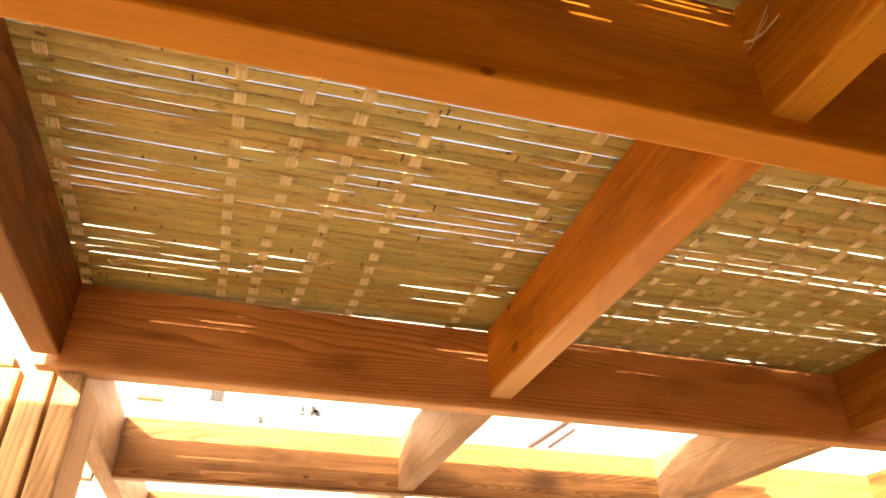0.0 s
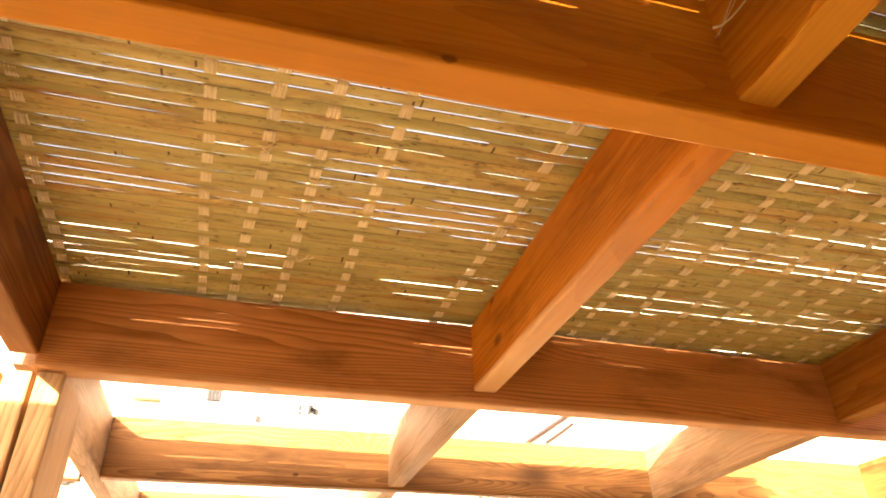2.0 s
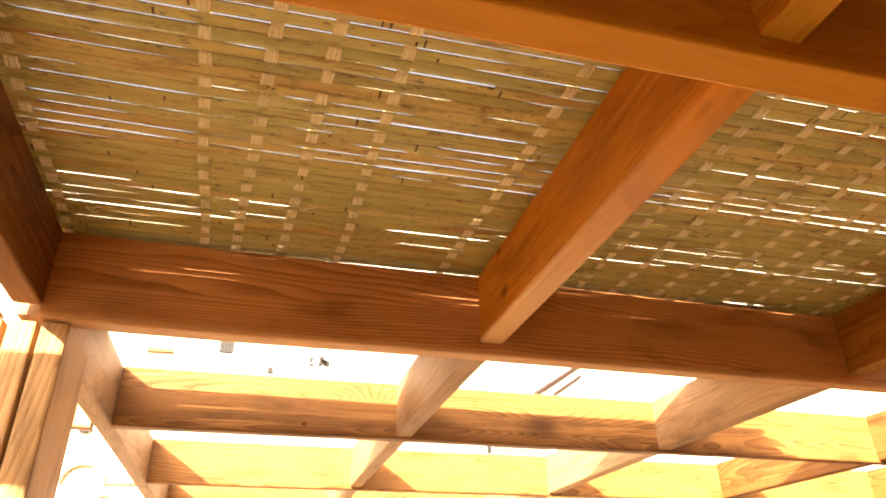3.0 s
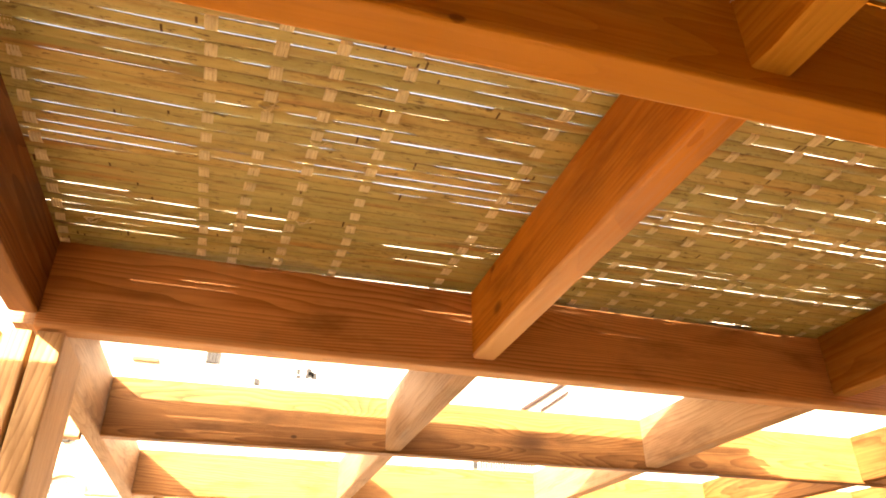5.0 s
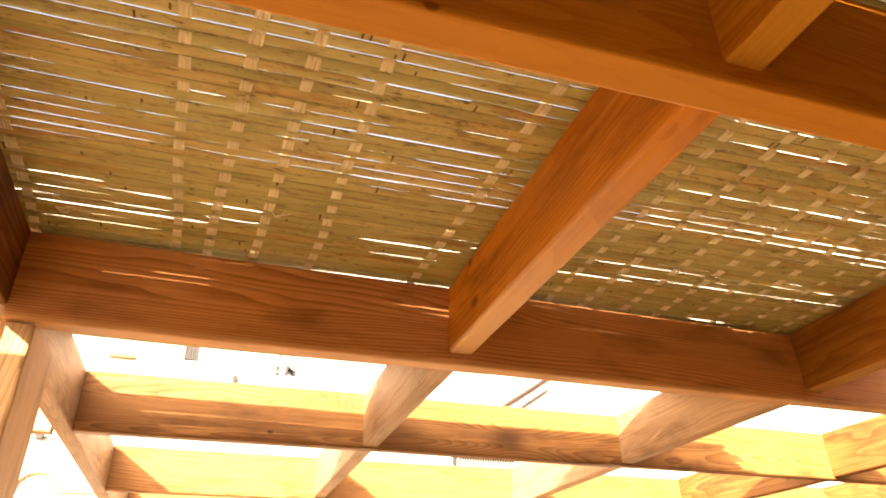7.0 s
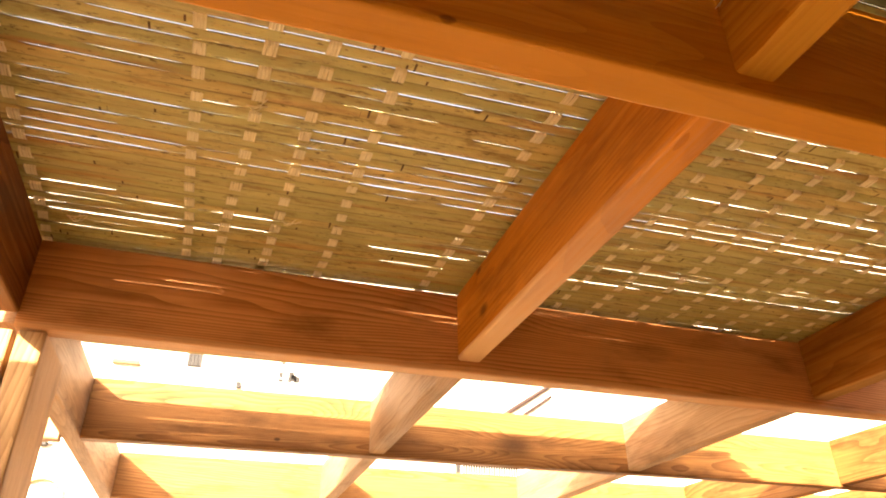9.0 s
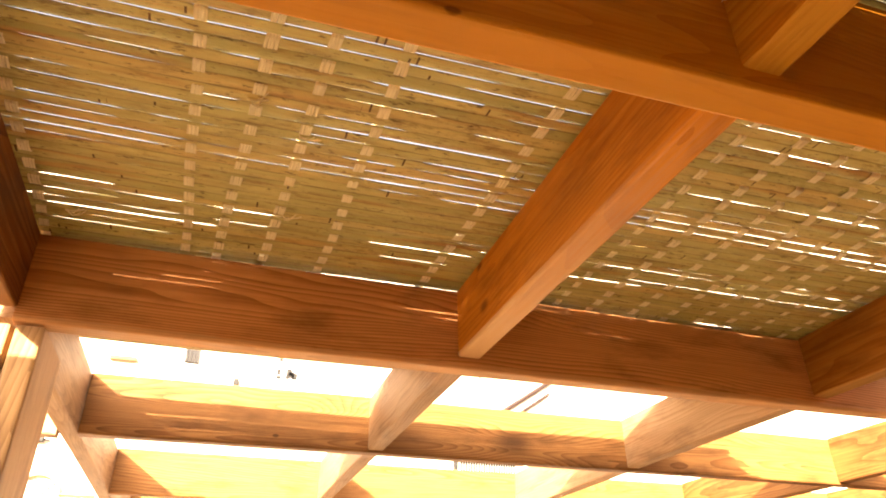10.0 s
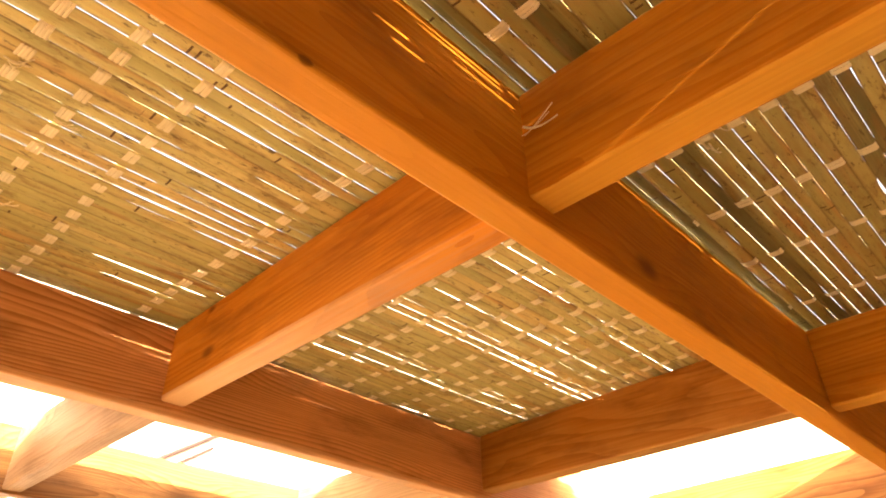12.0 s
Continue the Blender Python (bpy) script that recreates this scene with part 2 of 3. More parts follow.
def bar_bm(length, width, depth, edge=0.004, steps=1, wave=0.0, seed=0):
    """A sawn bar along x with eased edges, its cuts along the length a little out of true."""
    bm = bmesh.new()
    w, d, e = width / 2, depth / 2, min(edge, width / 3, depth / 3)
    k = e * 0.3
    ring = [(w - e, -d), (w - k, -d + k), (w, -d + e), (w, d - e), (w - k, d - k), (w - e, d), (-w + e, d), (-w + k, d - k), (-w, d - e), (-w, -d + e), (-w + k, -d + k), (-w + e, -d)]
    loops = []
    for i in range(steps + 1):
        x = -length / 2 + length * i / steps
        a = wave * noise.noise((x * 1.3, seed * 7.1, 0.3))
        b = wave * noise.noise((x * 1.7, seed * 3.3, 5.3))
        loops.append([bm.verts.new((x, y + a, z + b)) for y, z in ring])
    for p, q in zip(loops, loops[1:]):
        for i in range(12):
            bm.faces.new((p[i], p[(i + 1) % 12], q[(i + 1) % 12], q[i]))
    bm.faces.new(loops[0])
    bm.faces.new(loops[-1][::-1])
    bmesh.ops.recalc_face_normals(bm, faces=bm.faces)
    return bm


def box_into(bm, x0, x1, y0, y1, z0, z1):
    v = [bm.verts.new(p) for p in ((x0, y0, z0), (x1, y0, z0), (x1, y1, z0), (x0, y1, z0), (x0, y0, z1), (x1, y0, z1), (x1, y1, z1), (x0, y1, z1))]
    for f in ((3, 2, 1, 0), (4, 5, 6, 7), (0, 1, 5, 4), (1, 2, 6, 5), (2, 3, 7, 6), (3, 0, 4, 7)):
        bm.faces.new([v[i] for i in f])


# ---- the ground ----
bm = bmesh.new()
bmesh.ops.create_grid(bm, x_segments=8, y_segments=8, size=1500)
ground = part("ground", bm, paving_mat, None)
tagged(ground, "pale sunlit terrace paving around the timber pergola", "ground", kind="structure")

# ---- the pergola ----
pergola = tagged(empty("pergola", (0, 0, 0)), "orange-brown stained pine pergola with a grid of beams", "pergola")
TOP = 2.315
NEAR, A, B, C, D, E = 0.545, 1.395, 2.245, 3.07, 4.0, 4.9
THICK = 0.046
SKEW = -0.016  # how far the first beam runs out of square
DIP = 0.016  # how much lower the mat lies on the second beam than on the first


def beam(y, x0, x1, z0, z1, material, label, seed, name="beam", edge=0.006, skew=0.0):
    bm = bar_bm(x1 - x0, THICK, z1 - z0, edge, 12, 0.0025, seed)
    return part(name, bm, material, pergola, label, pose((x0 + x1) / 2, y + THICK / 2 + skew * (x0 + x1) / 2, (z0 + z1) / 2, 0, 0, math.degrees(math.atan(skew))))


def joist(x, y0, y1, z0, z1, material, label, seed, width=0.048, taper=0.0):
    gap = 0.0015
    bm = bar_bm(y1 - y0 - 2 * gap, width, z1 - z0, 0.005, 8, 0.002, seed)
    for v in bm.verts:
        if v.co.z > 0:
            v.co.z -= taper * (v.co.x / (y1 - y0) + 0.5)
    return part("joist", bm, material, pergola, label, pose(x + width / 2, (y0 + y1) / 2, (z0 + z1) / 2, 0, 0, 90))


wood_a = wood("stained pine, beam with a nail hole", *ORANGE, rings=26.0, figure=0.26, bare=-0.0880, ragged=0.009, bare_tone=(0.64, 0.292, 0.040), knots=[(-0.803, -0.023, -0.091, 0.0055), (-0.24, -0.023, -0.048, 0.020)])
wood_c = wood("weathered pine, knotty beam", *GREYED, rings=52.0, figure=0.46, knots=[(-1.12, -0.023, -0.022, 0.048), (-1.77, -0.023, 0.012, 0.030, 0.0), (-1.877, -0.023, -0.055, 0.007)])
wood_j1 = wood("stained pine, joist with a knot", *RUSSET, rings=26.0, figure=0.30, bare=-0.072, ragged=0.002, fade=1.5, bare_tone=(0.70, 0.45, 0.24), knots=[(0.254, 0.024, -0.033, 0.014), (0.270, 0.024, 0.058, 0.010)])
beam(NEAR, -3.0, 4.0, 2.125, TOP, wood_orange, "orange stained pine beam", 1)
beam(A, -3.0, 4.0, 2.125, TOP, wood_a, "orange stained pine beam with a nail hole", 2, edge=0.003, skew=SKEW)
beam(B, -0.797, 4.0, 2.125, TOP - 0.004 - DIP, wood_brown, "brown stained pine beam with light streaks", 3)
for y, m, text, s in ((C, wood_c, "knotty brown pine beam, partly sunlit", 4), (D, wood_grey, "sunlit pine beam", 5), (E, wood_grey, "sunlit pine beam", 6)):
    beam(y, -0.794, 4.0, 2.140, TOP - 0.004, m, text, s)
beam(C, -3.0, -0.846, 2.130, TOP - 0.004, wood_pale, "sunlit pine beam beyond the post", 14)
beam(B, -3.0, -0.862, 2.1215, 2.140, wood_post, "thin pine plate over the post planks", 15, "plate")
edge_beam = part("edge_beam", bar_bm(E - B + 0.04, 0.049, 0.169, 0.005, 14, 0.002, 90), wood_pale, pergola, "pine edge beam over the post", pose(-0.820, (B + E + 0.086) / 2 + 0.012, 2.2265, 0, 0, 90))
COLS = (-0.843, 0.0, 0.895, 1.797, 2.70)
seed = 20
for y0, y1, m, mm in ((NEAR, A, wood_orange, wood_orange), (A, B, wood_orange, wood_j1), (B, C, wood_pale, wood_pale), (C, D, wood_pale, wood_pale), (D, E, wood_pale, wood_pale)):
    for x in COLS:
        seed += 1
        if x < -0.5 and y0 >= B:
            continue
        joist(x + 0.025 if y0 == NEAR and x > 0.5 else x, y0 + THICK + (SKEW * x if y0 == A else 0.0), y1 + (SKEW * x if y0 == NEAR else 0.0), 2.148, TOP - 0.003, mm if x == 0.0 else wood_shaded if x < -0.5 else wood_grey if x > 1.5 else wood_russet if x > 0.5 and y0 == A else m, "stained pine cross joist", seed, taper=DIP if y0 == A else 0.0)
post = part("post", bar_bm(2.12, 0.045, 0.19, 0.006, 6, 0.002, 60), wood_post, pergola, "post of three upright pine planks, partly sunlit", pose(-0.7670, 2.345, 1.06) @ pose(0, 0, 0, 0, 90, 0) @ pose(0, 0, 0, 90, 0, 0))
for k, x in enumerate((-0.8195, -0.8715)):
    plank = part("plank", bar_bm(2.12, 0.045, 0.19, 0.006, 6, 0.002, 61 + k), wood_post, post)
    plank.matrix_basis = post.matrix_basis.inverted() @ pose(x, 2.345, 1.06) @ pose(0, 0, 0, 0, 90, 0) @ pose(0, 0, 0, 90, 0, 0)

# ---- unseen walls, added to hold back sun and sky glow ----
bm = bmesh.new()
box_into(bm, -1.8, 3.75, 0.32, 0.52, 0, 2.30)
tagged(part("wall_south", bm, blocker_mat, None), "unseen dark wall added behind the pergola to block light", "wall", kind="structure")
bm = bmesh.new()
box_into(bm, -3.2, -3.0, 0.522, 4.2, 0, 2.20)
tagged(part("wall_west", bm, blocker_mat, None), "unseen dark wall added beside the pergola to block light", "wall", kind="structure")
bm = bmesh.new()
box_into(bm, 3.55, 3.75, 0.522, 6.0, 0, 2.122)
tagged(part("wall_east", bm, blocker_mat, None), "unseen dark wall added beside the pergola to block light", "wall", kind="structure")


# ---- the split-bamboo mats on the beams ----
def slat_bm(x0, x1, y_lo, y_hi, z, rng, thick, drape, loose, step=0.025):
    """One split cane: a thin strip whose two edges follow the functions y_lo and y_hi of x, bowed in section, with node scars."""
    bm = bmesh.new()
    uv = bm.loops.layers.uv.new("UVMap")
    place = {}
    xs = list(np.arange(x0, x1, step)) + [x1]
    scars = []
    x = x0 + rng.uniform(0.05, 0.4)
    while x < x1 - 0.05:
        scars.append(x)
        x += rng.uniform(0.22, 0.42)
    for s in scars:
        if rng.random() < 0.75:
            xs += [s, s + 0.0032, s + 0.011, s + 0.0142]
    xs = sorted(set(round(float(v), 5) for v in xs))
    dark = [round(s + d, 5) for s in scars for d in (0.0, 0.011) if rng.random() < 0.7]
    rise = rng.uniform(0, 90)
    bow, tilt = rng.uniform(0.0009, 0.0020), rng.uniform(-0.0005, 0.0005)
    rows = []
    for x in xs:
        lo, hi = y_lo(x), y_hi(x)
        dz = z + drape(lo) + loose * noise.noise((x * 3.1, rise, 2.2)) + 0.003 * noise.noise((x * 2.1, lo * 3.0, 1.7))
        rows.append([bm.verts.new((x, lo + (hi - lo) * f, dz + h + tilt * (f - 0.5) * 2)) for f, h in
                     ((0.0, 0.0), (0.25, -bow * 0.75), (0.5, -bow), (0.75, -bow * 0.75), (1.0, 0.0), (1.0, thick), (0.0, thick))])
    for row, x in zip(rows, xs):
        for v, f in zip(row, (0.0, 0.25, 0.5, 0.75, 1.0, 0.8, 0.2)):
            place[v] = (x, f)
    for a, b, x in zip(rows, rows[1:], xs):
        stroke = rng.choice(((), (), (), (1, 2, 3), (1, 2), (2, 3), (0, 1, 2)))
        for i in range(7):
            f = bm.faces.new((a[i], a[(i + 1) % 7], b[(i + 1) % 7], b[i]))
            if any(abs(x - s) < 1e-4 for s in dark) and i in stroke:
                f.material_index = 1
    bm.faces.new(rows[0][::-1])
    bm.faces.new(rows[-1])
    for f in bm.faces:
        for loop in f.loops:
            loop[uv].uv = place[loop.vert]
    bmesh.ops.recalc_face_normals(bm, faces=bm.faces)
    return bm


def strip_bm(x_of, y0, y1, z, pitch, phase, width, rng, drape):
    """A woven cane strip along y, above one slat and below the next, made of three or four flat canes."""
    bm = bmesh.new()
    canes = rng.choice((2, 3, 3, 4))
    for c in range(canes):
        w = width / canes
        off = (c - (canes - 1) / 2) * w
        rows = []
        y = y0
        while y < y1:
            k = (y / pitch + phase) * math.pi
            h = 0.0033 * max(-1.0, min(1.0, 2.8 * math.sin(k) - 0.5))
            x = x_of(y) + off + 0.0012 * noise.noise((y * 30, c * 4.0, phase * 9))
            rows.append([bm.verts.new((x + s * w * 0.495, y, z + drape(y) + h + t)) for s, t in ((-1, 0), (0, -0.0008), (1, 0), (0, 0.0006))])
            y += pitch / 8
        for a, b in zip(rows, rows[1:]):
            for i in range(4):
                bm.faces.new((a[i], a[(i + 1) % 4], b[(i + 1) % 4], b[i]))
    bmesh.ops.recalc_face_normals(bm, faces=bm.faces)
    return bm


def fibre_bm(rng, count, length):
    """A few thin frayed fibres that hang a little out of the weave."""
    bm = bmesh.new()
    for _ in range(count):
        a, l, drop = rng.uniform(-0.5, 0.5), length * rng.uniform(0.5, 1.1), rng.uniform(0.002, 0.010)
        s = Vector((rng.uniform(-0.01, 0.01), rng.uniform(-0.006, 0.006), 0))
        w = rng.uniform(0.0006, 0.0015)
        rows = []
        for k in range(6):
            f = k / 5
            c = s + Vector((math.cos(a) * l * (f - 0.5), math.sin(a) * l * (f - 0.5), -drop * math.sin(f * math.pi)))
            rows.append([bm.verts.new(c + Vector(o)) for o in ((0, -w, 0), (0, 0, -w), (0, w, 0), (0, 0, w))])
        for p, q in zip(rows, rows[1:]):
            for i in range(4):
                bm.faces.new((p[i], p[(i + 1) % 4], q[(i + 1) % 4], q[i]))
    bmesh.ops.recalc_face_normals(bm, faces=bm.faces)
    return bm


SLIT = 0.6  # open part of a joint that looks a given width against the bright sky


def smooth(a, b, v):
    f = max(0.0, min(1.0, (v - a) / (b - a)))
    return f * f * (3 - 2 * f)


def bamboo_roll(label, material, even, x0, x1, y0, y1, z, pitch, gap, columns, seed, thick, ragged=0.03, slits=(), fibres=(), edges=(), lean=0.0, dip=0.0, spotty=0.045, loose=0.0):
    """A mat of split canes along x, woven with cane strips. Edges: known joints between slats; lean: how far the joints run off towards -y; dip: how far the mat sinks on the second beam; loose: how far slats stand out of its plane."""
    rng = random.Random(seed)
    thing = tagged(empty("bamboo_mat", (0, 0, 0)), label, "bamboo mat", group="bamboo mats on the pergola")
    if edges:
        before = [edges[0] - pitch * k for k in range(int((edges[0] - y0) / pitch), 0, -1)]
        after = [edges[-1] + pitch * k for k in range(1, int((y1 - edges[-1]) / pitch) + 1)]
        line = [v + rng.uniform(-0.08, 0.08) * pitch for v in before] + list(edges) + [v + rng.uniform(-0.08, 0.08) * pitch for v in after]
    else:
        line = [y0 + pitch * i + rng.uniform(-0.12, 0.12) * pitch for i in range(round((y1 - y0) / pitch) + 1)]
    count = len(line) - 1
    wide = [rng.random() for _ in range(count + 1)]

    def off(x):
        return -lean * max(0.0, x + 0.55)

    def drape(y):
        return dip * (smooth(2.36, 2.80, y) * 1.0 - smooth(1.5, 2.25, y))

    slit_at = {}
    for xa, xb, y, wide_by in slits:
        i = min(range(count + 1), key=lambda k: abs(line[k] + off((xa + xb) / 2) - y))
        slit_at.setdefault(i, []).append((xa, xb, wide_by * SLIT * (1.0 - 0.22 * smooth(1.85, 2.1, y)) / 1000))

    def half_gap(i, x):
        v = noise.noise((x * 1.6 + i * 3.7, i * 1.93, seed)) + 0.95 * noise.noise((x * 12.0, i * 2.3, seed + 4))
        most = gap * (0.5 + 1.2 * abs(math.sin(i * 12.9)))
        g = min(most, gap * (2.6 * v - 0.6 + (0.75 if wide[i] > 0.62 else 0.0) + even))
        spot = noise.noise((x * 7.5 + i * 1.3, i * 5.17, seed + 2))
        if spot > 0.62:
            g += spotty * (spot - 0.62)
        for xa, xb, wide_by in slit_at.get(i, ()):
            f = (x - xa) / (xb - xa)
            if -0.05 < f < 1.05:
                g = max(g, wide_by * min(1.0, 5.0 * (f + 0.05), 5.0 * (1.05 - f)) * (0.9 + 0.45 * noise.noise((x * 9, i, 3))))
        return 0.5 * max(-0.004, g)

    def wob(i, x):
        return line[i] + off(x) + 0.0016 * noise.noise((x * 1.1, i * 0.9, seed + 8))

    for i in range(count):
        ends = (x0 + rng.uniform(-ragged, ragged) * 0.5, x1 + rng.uniform(-ragged, ragged))
        bm = slat_bm(ends[0], ends[1], lambda x, i=i: wob(i, x) + half_gap(i, x), lambda x, i=i: wob(i + 1, x) - half_gap(i + 1, x),
                     z + rng.uniform(-0.0004, 0.0004), rng, thick * rng.uniform(0.8, 1.2), drape, loose)
        part("slat", bm, (material, node_mat), thing)
    for j, (xa, xb) in enumerate(columns):
        slope = (xb - xa) / (y1 - y0)
        shift = rng.uniform(0, 9)
        bm = strip_bm(lambda y: xa + slope * (y - y0) + 0.006 * noise.noise((y * 4, shift, 0)), line[0], line[-1] - 0.04, z, pitch, j % 2 - (line[0] + off(xa)) / pitch, rng.uniform(0.0145, 0.0185), rng, drape)
        part("binding_strip", bm, cane_mat, thing, "pale woven cane strip")
    for fx, fy in fibres:
        part("loose_fibre", fibre_bm(rng, 4, 0.030), cane_mat, thing, "frayed pale cane fibre", pose(fx, fy, z + drape(fy) - 0.004, 0, 0, rng.uniform(-40, 0)))
    return thing


# Joints of the front mat that show, and its open slits: from x, to x, y, width in millimetres.
JOINTS = (1.645, 1.668, 1.688, 1.713, 1.734, 1.755, 1.777, 1.798, 1.823, 1.844, 1.864, 1.885, 1.909, 1.931, 1.953, 1.976, 1.999, 2.020, 2.041, 2.064, 2.084, 2.103, 2.126, 2.148, 2.172, 2.197, 2.215, 2.236)
LEFT_SLITS = [
    (-0.708, -0.552, 1.688, 1.2), (-0.744, -0.652, 1.714, 1.2), (-0.678, -0.555, 1.734, 1.7), (-0.754, -0.598, 1.755, 1.7), (-0.765, -0.685, 1.798, 1.0), (-0.764, -0.669, 1.824, 1.0), (-0.669, -0.560, 1.823, 1.9),
    (-0.767, -0.728, 1.862, 1.8), (-0.700, -0.640, 1.864, 1.0), (-0.768, -0.645, 1.885, 2.0), (-0.597, -0.563, 1.864, 1.2), (-0.767, -0.558, 1.909, 2.0), (-0.769, -0.603, 1.932, 2.5), (-0.771, -0.584, 1.999, 1.7),
    (-0.776, -0.659, 2.064, 2.2), (-0.681, -0.565, 2.041, 2.0), (-0.776, -0.641, 2.101, 1.5), (-0.587, -0.561, 2.103, 2.7), (-0.613, -0.553, 2.085, 0.9), (-0.779, -0.556, 2.147, 3.0), (-0.546, -0.503, 2.150, 2.1), (-0.774, -0.569, 2.197, 2.2), (-0.788, -0.650, 2.235, 1.8),
]
MIDDLE_SLITS = [
    (-0.651, -0.288, 1.666, 1.7), (-0.524, -0.011, 1.640, 1.9), (-0.288, -0.151, 1.660, 1.5), (-0.499, -0.457, 1.709, 1.1), (-0.537, -0.479, 1.798, 3.6), (-0.435, -0.384, 1.797, 2.9), (-0.368, -0.245, 1.794, 1.7),
    (-0.345, -0.273, 1.819, 1.3), (-0.394, -0.296, 1.842, 2.1), (-0.403, -0.357, 1.864, 1.7), (-0.400, -0.303, 1.905, 1.4), (-0.307, -0.236, 1.879, 1.4), (-0.493, -0.397, 2.081, 1.0), (-0.508, -0.404, 2.126, 1.3),
]
INNER_SLITS = [
    (-0.184, 0.004, 1.677, 1.7), (-0.310, -0.156, 1.704, 2.4), (-0.099, -0.021, 1.719, 1.6), (-0.303, -0.197, 1.747, 2.1), (-0.144, -0.051, 1.765, 2.3), (-0.274, -0.062, 1.813, 2.8), (-0.177, -0.036, 1.852, 2.4),
    (-0.134, -0.076, 1.874, 2.5), (-0.270, -0.068, 1.900, 2.1), (-0.270, -0.183, 1.922, 2.4), (-0.134, 0.004, 1.940, 3.1), (-0.151, -0.074, 1.990, 2.1), (-0.202, -0.056, 2.032, 2.3), (-0.014, 0.010, 2.090, 3.6), (-0.212, -0.013, 2.113, 3.8), (-0.197, -0.043, 2.164, 2.5),
]
OUTER_SLITS = [
    (0.236, 0.395, 1.623, 0.7), (0.323, 0.396, 1.668, 1.1), (0.285, 0.395, 1.799, 0.7), (0.572, 0.656, 1.797, 1.3), (0.567, 0.738, 1.881, 1.5), (0.654, 0.708, 1.905, 1.8), (0.212, 0.316, 1.979, 1.1), (0.210, 0.362, 2.027, 1.1), (0.381, 0.524, 2.034, 1.1),
    (0.545, 0.587, 2.088, 1.8), (0.698, 0.751, 2.037, 1.3), (0.808, 0.849, 2.048, 1.8), (0.803, 0.883, 2.094, 2.0), (0.213, 0.369, 2.120, 0.7), (0.610, 0.708, 2.260, 1.5), (0.705, 0.783, 2.187, 1.5), (0.835, 0.882, 2.207, 1.5), (0.208, 0.363, 2.192, 0.9),
]
bamboo_roll("weathered greenish split-bamboo mat woven with pale cane strips", bamboo_mat, -1.5, -0.862, 1.19, 1.405, 2.86, TOP + 0.008, 0.0225, 0.0007,
            [(-0.765, -0.81), (-0.532, -0.565), (-0.430, -0.535), (-0.355, -0.445), (-0.272, -0.315), (-0.022, -0.12), (0.075, 0.02), (0.16, 0.09), (0.26, 0.22),
             (0.36, 0.30), (0.45, 0.41), (0.545, 0.50), (0.63, 0.58), (0.70, 0.66), (0.80, 0.74), (0.875, 0.85), (1.05, 1.03)], 5, 0.0004, slits=LEFT_SLITS + MIDDLE_SLITS + INNER_SLITS + OUTER_SLITS, edges=JOINTS, lean=0.021, dip=DIP, spotty=0.015, loose=0.0007, fibres=[(-0.456, 1.781), (-0.373, 2.068), (-0.379, 1.846), (-0.73, 2.16)])
NEAR_SLITS = [(-0.605, -0.550, 0.983, 9.0), (-0.620, -0.530, 0.880, 11.0), (-0.340, -0.280, 1.140, 10.0), (-0.350, -0.300, 1.100, 10.0), (-0.250, -0.070, 1.250, 8.5), (-0.210, -0.080, 1.205, 7.5), (-0.200, -0.060, 1.275, 7.5)]
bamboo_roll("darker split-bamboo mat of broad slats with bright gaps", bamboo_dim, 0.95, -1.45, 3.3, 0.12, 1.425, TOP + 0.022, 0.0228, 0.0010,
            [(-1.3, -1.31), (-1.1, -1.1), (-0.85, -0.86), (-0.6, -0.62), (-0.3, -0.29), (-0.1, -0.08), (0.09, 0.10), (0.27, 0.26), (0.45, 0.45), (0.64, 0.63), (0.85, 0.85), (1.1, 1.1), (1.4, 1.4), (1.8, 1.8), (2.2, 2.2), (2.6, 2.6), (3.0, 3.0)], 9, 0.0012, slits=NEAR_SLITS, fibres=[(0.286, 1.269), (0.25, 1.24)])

straw = part("straw", fibre_bm(random.Random(3), 3, 0.06), cane_mat, None, where=pose(-0.003, 1.372, 2.245, 0, 0, 90) @ pose(0, 0, 0, 25, 0, 0) @ Matrix.Diagonal((1.0, 0.6, 2.2, 1.0)))
tagged(straw, "loose pale straw caught between beam and joist", "straw")

sign_mat = plain("pale grey sign board", (0.40, 0.40, 0.41), 0.8, 0.06, 6.0)
ledge_mat = plain("tan stone ledge", (0.15, 0.105, 0.05), 0.8, 0.1, 6.0)
# ---- the house beyond, and an added pale backdrop ----
house = tagged(empty("house", (0, 12, 0)), "white plastered house in full sun", "house")


def house_part(name, boxes, material, parent, label=""):
    bm = bmesh.new()
    for b in boxes:
        box_into(bm, *b)
    return part(name, bm, material, parent, label)


house_part("wall", [(-16, 14, 0, 6, 0, 9.0)], plaster_mat, house)
vent = house_part("vent_frame", [(-1.10, -0.825, -0.012, -0.002, 5.37, 5.75)], sign_mat, house, "small grey wall vent")
for k in range(4):
    x = -1.060 + 0.052 * k
    house_part("vent_bar", [(x, x + 0.045, -0.06, -0.0125, 5.42, 5.70)], dark_mat, vent, "dark grey vent bar")
house_part("ledge", [(-2.12, -1.74, -0.10, -0.002, 5.345, 5.40)], ledge_mat, house, "narrow cream ledge")
house_part("wall_box", [(-0.285, -0.205, -0.06, -0.002, 5.135, 5.225)], dark_mat, house, "small dark wall box")
sign = house_part("sign", [(0.33, 0.75, -0.015, -0.002, 5.25, 5.78)], sign_mat, house, "pale grey sign with worn dark lettering")
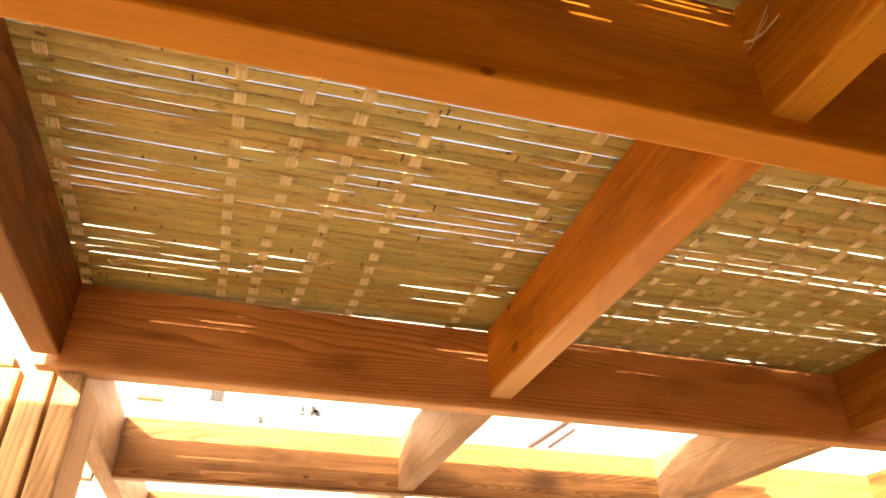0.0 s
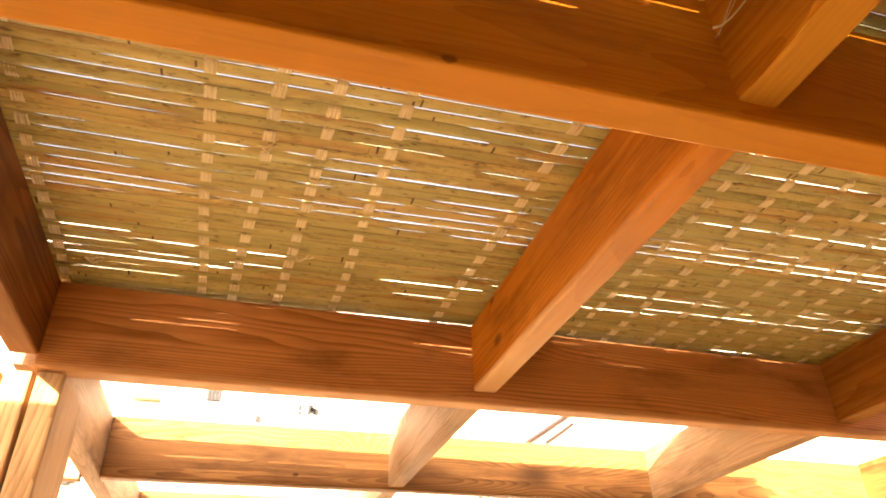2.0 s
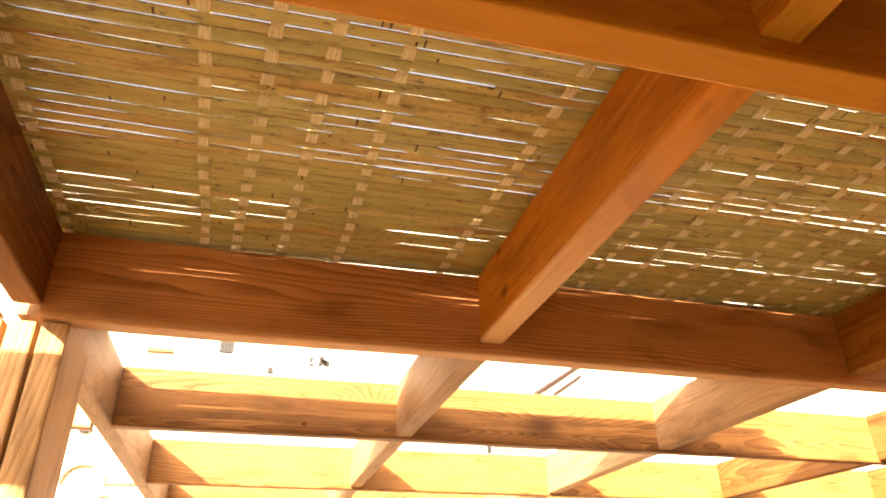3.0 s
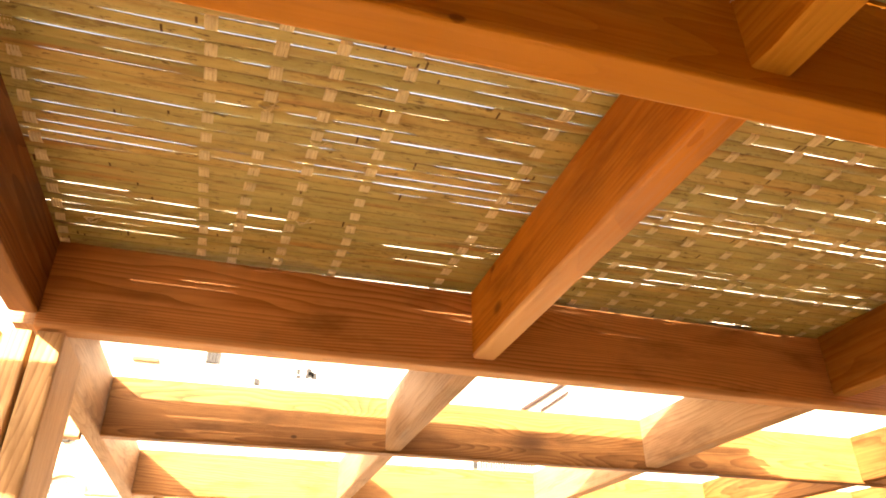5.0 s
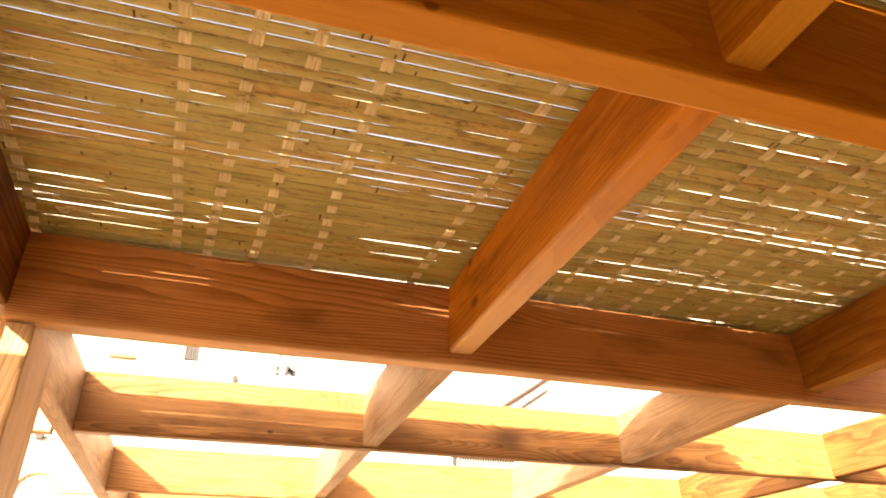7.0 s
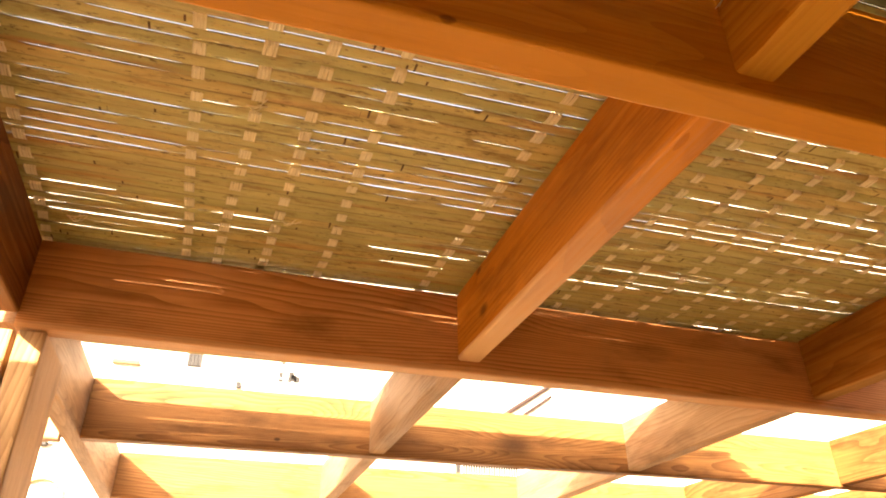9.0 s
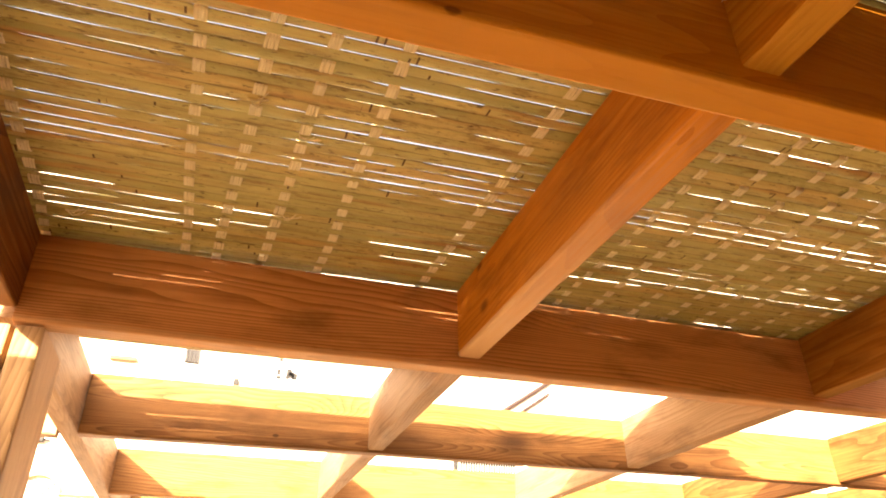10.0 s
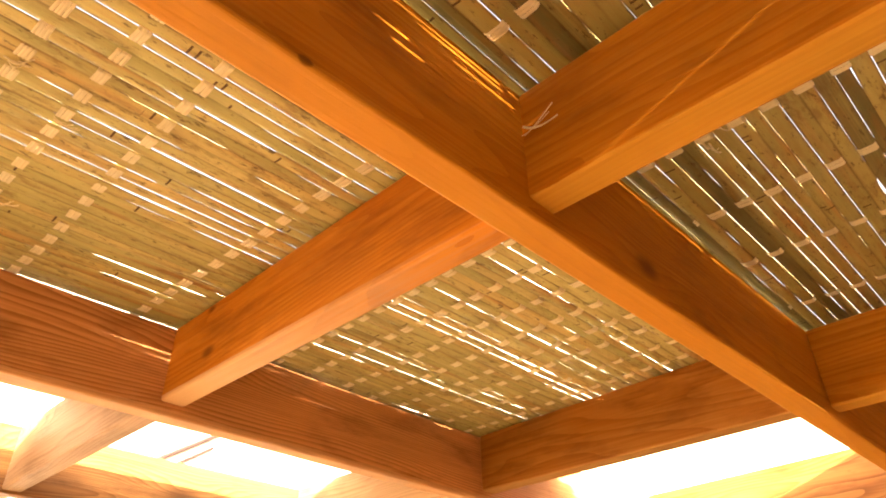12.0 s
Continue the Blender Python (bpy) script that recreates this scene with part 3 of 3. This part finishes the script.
for x0, x1, z0, z1 in ((0.37, 0.43, 5.30, 5.34), (0.375, 0.42, 5.37, 5.45), (0.395, 0.44, 5.60, 5.70), (0.52, 0.56, 5.31, 5.36), (0.53, 0.60, 5.37, 5.47), (0.57, 0.64, 5.33, 5.42), (0.62, 0.69, 5.31, 5.40)):
    house_part("sign_mark", [(x0 - 0.008, x1 + 0.008, -0.021, -0.016, z0 - 0.008, z1 + 0.008)], dark_mat, sign)
house_part("ledge", [(0.36, 0.62, -0.05, -0.002, 5.02, 5.045)], rust_mat, house, "narrow dark ledge")
for (xa, za), (xb, zb), r in (((4.30, 5.08), (5.40, 5.80), 0.034), ((4.66, 5.10), (5.22, 5.48), 0.024), ((3.86, 5.55), (3.90, 5.80), 0.008)):
    d = Vector((xb - xa, 0, zb - za))
    bm = bmesh.new()
    bmesh.ops.create_cone(bm, cap_ends=True, segments=8, radius1=r * 1.25, radius2=r * 1.15, depth=d.length)
    part("awning_arm", bm, rust_mat, house, "slanting red-brown tube", Matrix.Translation(((xa + xb) / 2, -0.05, (za + zb) / 2)) @ d.to_track_quat("Z", "Y").to_matrix().to_4x4())
railing = house_part("railing", [(3.35, 4.6, -0.06, -0.02, 4.17, 4.21)], plaster_mat, house, "white balcony railing with thin bars")
house_part("railing_post", [(3.375, 3.44, -0.07, -0.01, 4.04, 4.169)], dark_mat, railing)
for k in range(22):
    x = 3.50 + 0.045 * k
    house_part("railing_bar", [(x, x + 0.022, -0.05, -0.03, 4.04, 4.169)], dark_mat, railing)
arch = None
for cx, cz, w in ((-2.62, 3.36, 0.30), (-2.28, 3.02, 0.22)):
    bm = bmesh.new()
    ring = []
    for k in range(17):
        a = math.pi * k / 16
        ring.append([bm.verts.new((cx + math.cos(a) * r, y, cz + math.sin(a) * r * 0.92)) for r, y in ((w, -0.09), (w - 0.035, -0.09), (w - 0.035, -0.002), (w, -0.002))])
    for p, q in zip(ring, ring[1:]):
        for i in range(4):
            bm.faces.new((p[i], p[(i + 1) % 4], q[(i + 1) % 4], q[i]))
    bmesh.ops.recalc_face_normals(bm, faces=bm.faces)
    arch = part("window_arch", bm, tan_mat, house, "tan arched window surround")
    for k in range(7):
        x = cx - w * 0.6 + w * 1.2 * k / 6
        house_part("lattice_bar", [(x, x + 0.010, -0.03, -0.002, cz, cz + w * 0.62)], steel_mat, arch)
    for k in range(3):
        z = cz + 0.04 + w * 0.2 * k
        house_part("lattice_bar", [(cx - w * 0.62, cx + w * 0.62, -0.045, -0.031, z, z + 0.010)], steel_mat, arch)
house_part("ledge", [(-2.33, -1.90, -0.08, -0.002, 3.365, 3.395)], tan_mat, house, "narrow tan ledge")
house_part("wall_lamp", [(-2.80, -2.70, -0.12, -0.002, 4.06, 4.12), (-2.70, -2.62, -0.06, -0.03, 4.08, 4.10)], dark_mat, house, "small dark wall lamp")

# Pale block added to fill the openings with white; no such house is known.
backdrop = tagged(empty("house", (0, 14, 0)), "tall pale block added as a white backdrop", "house")
house_part("wall", [(16, 60, 0, 8, 0, 18)], plaster_mat, backdrop)
house_part("roof_edge", [(15.9, 60.1, -0.3, 8.1, 18.002, 18.3)], cream_mat, backdrop)
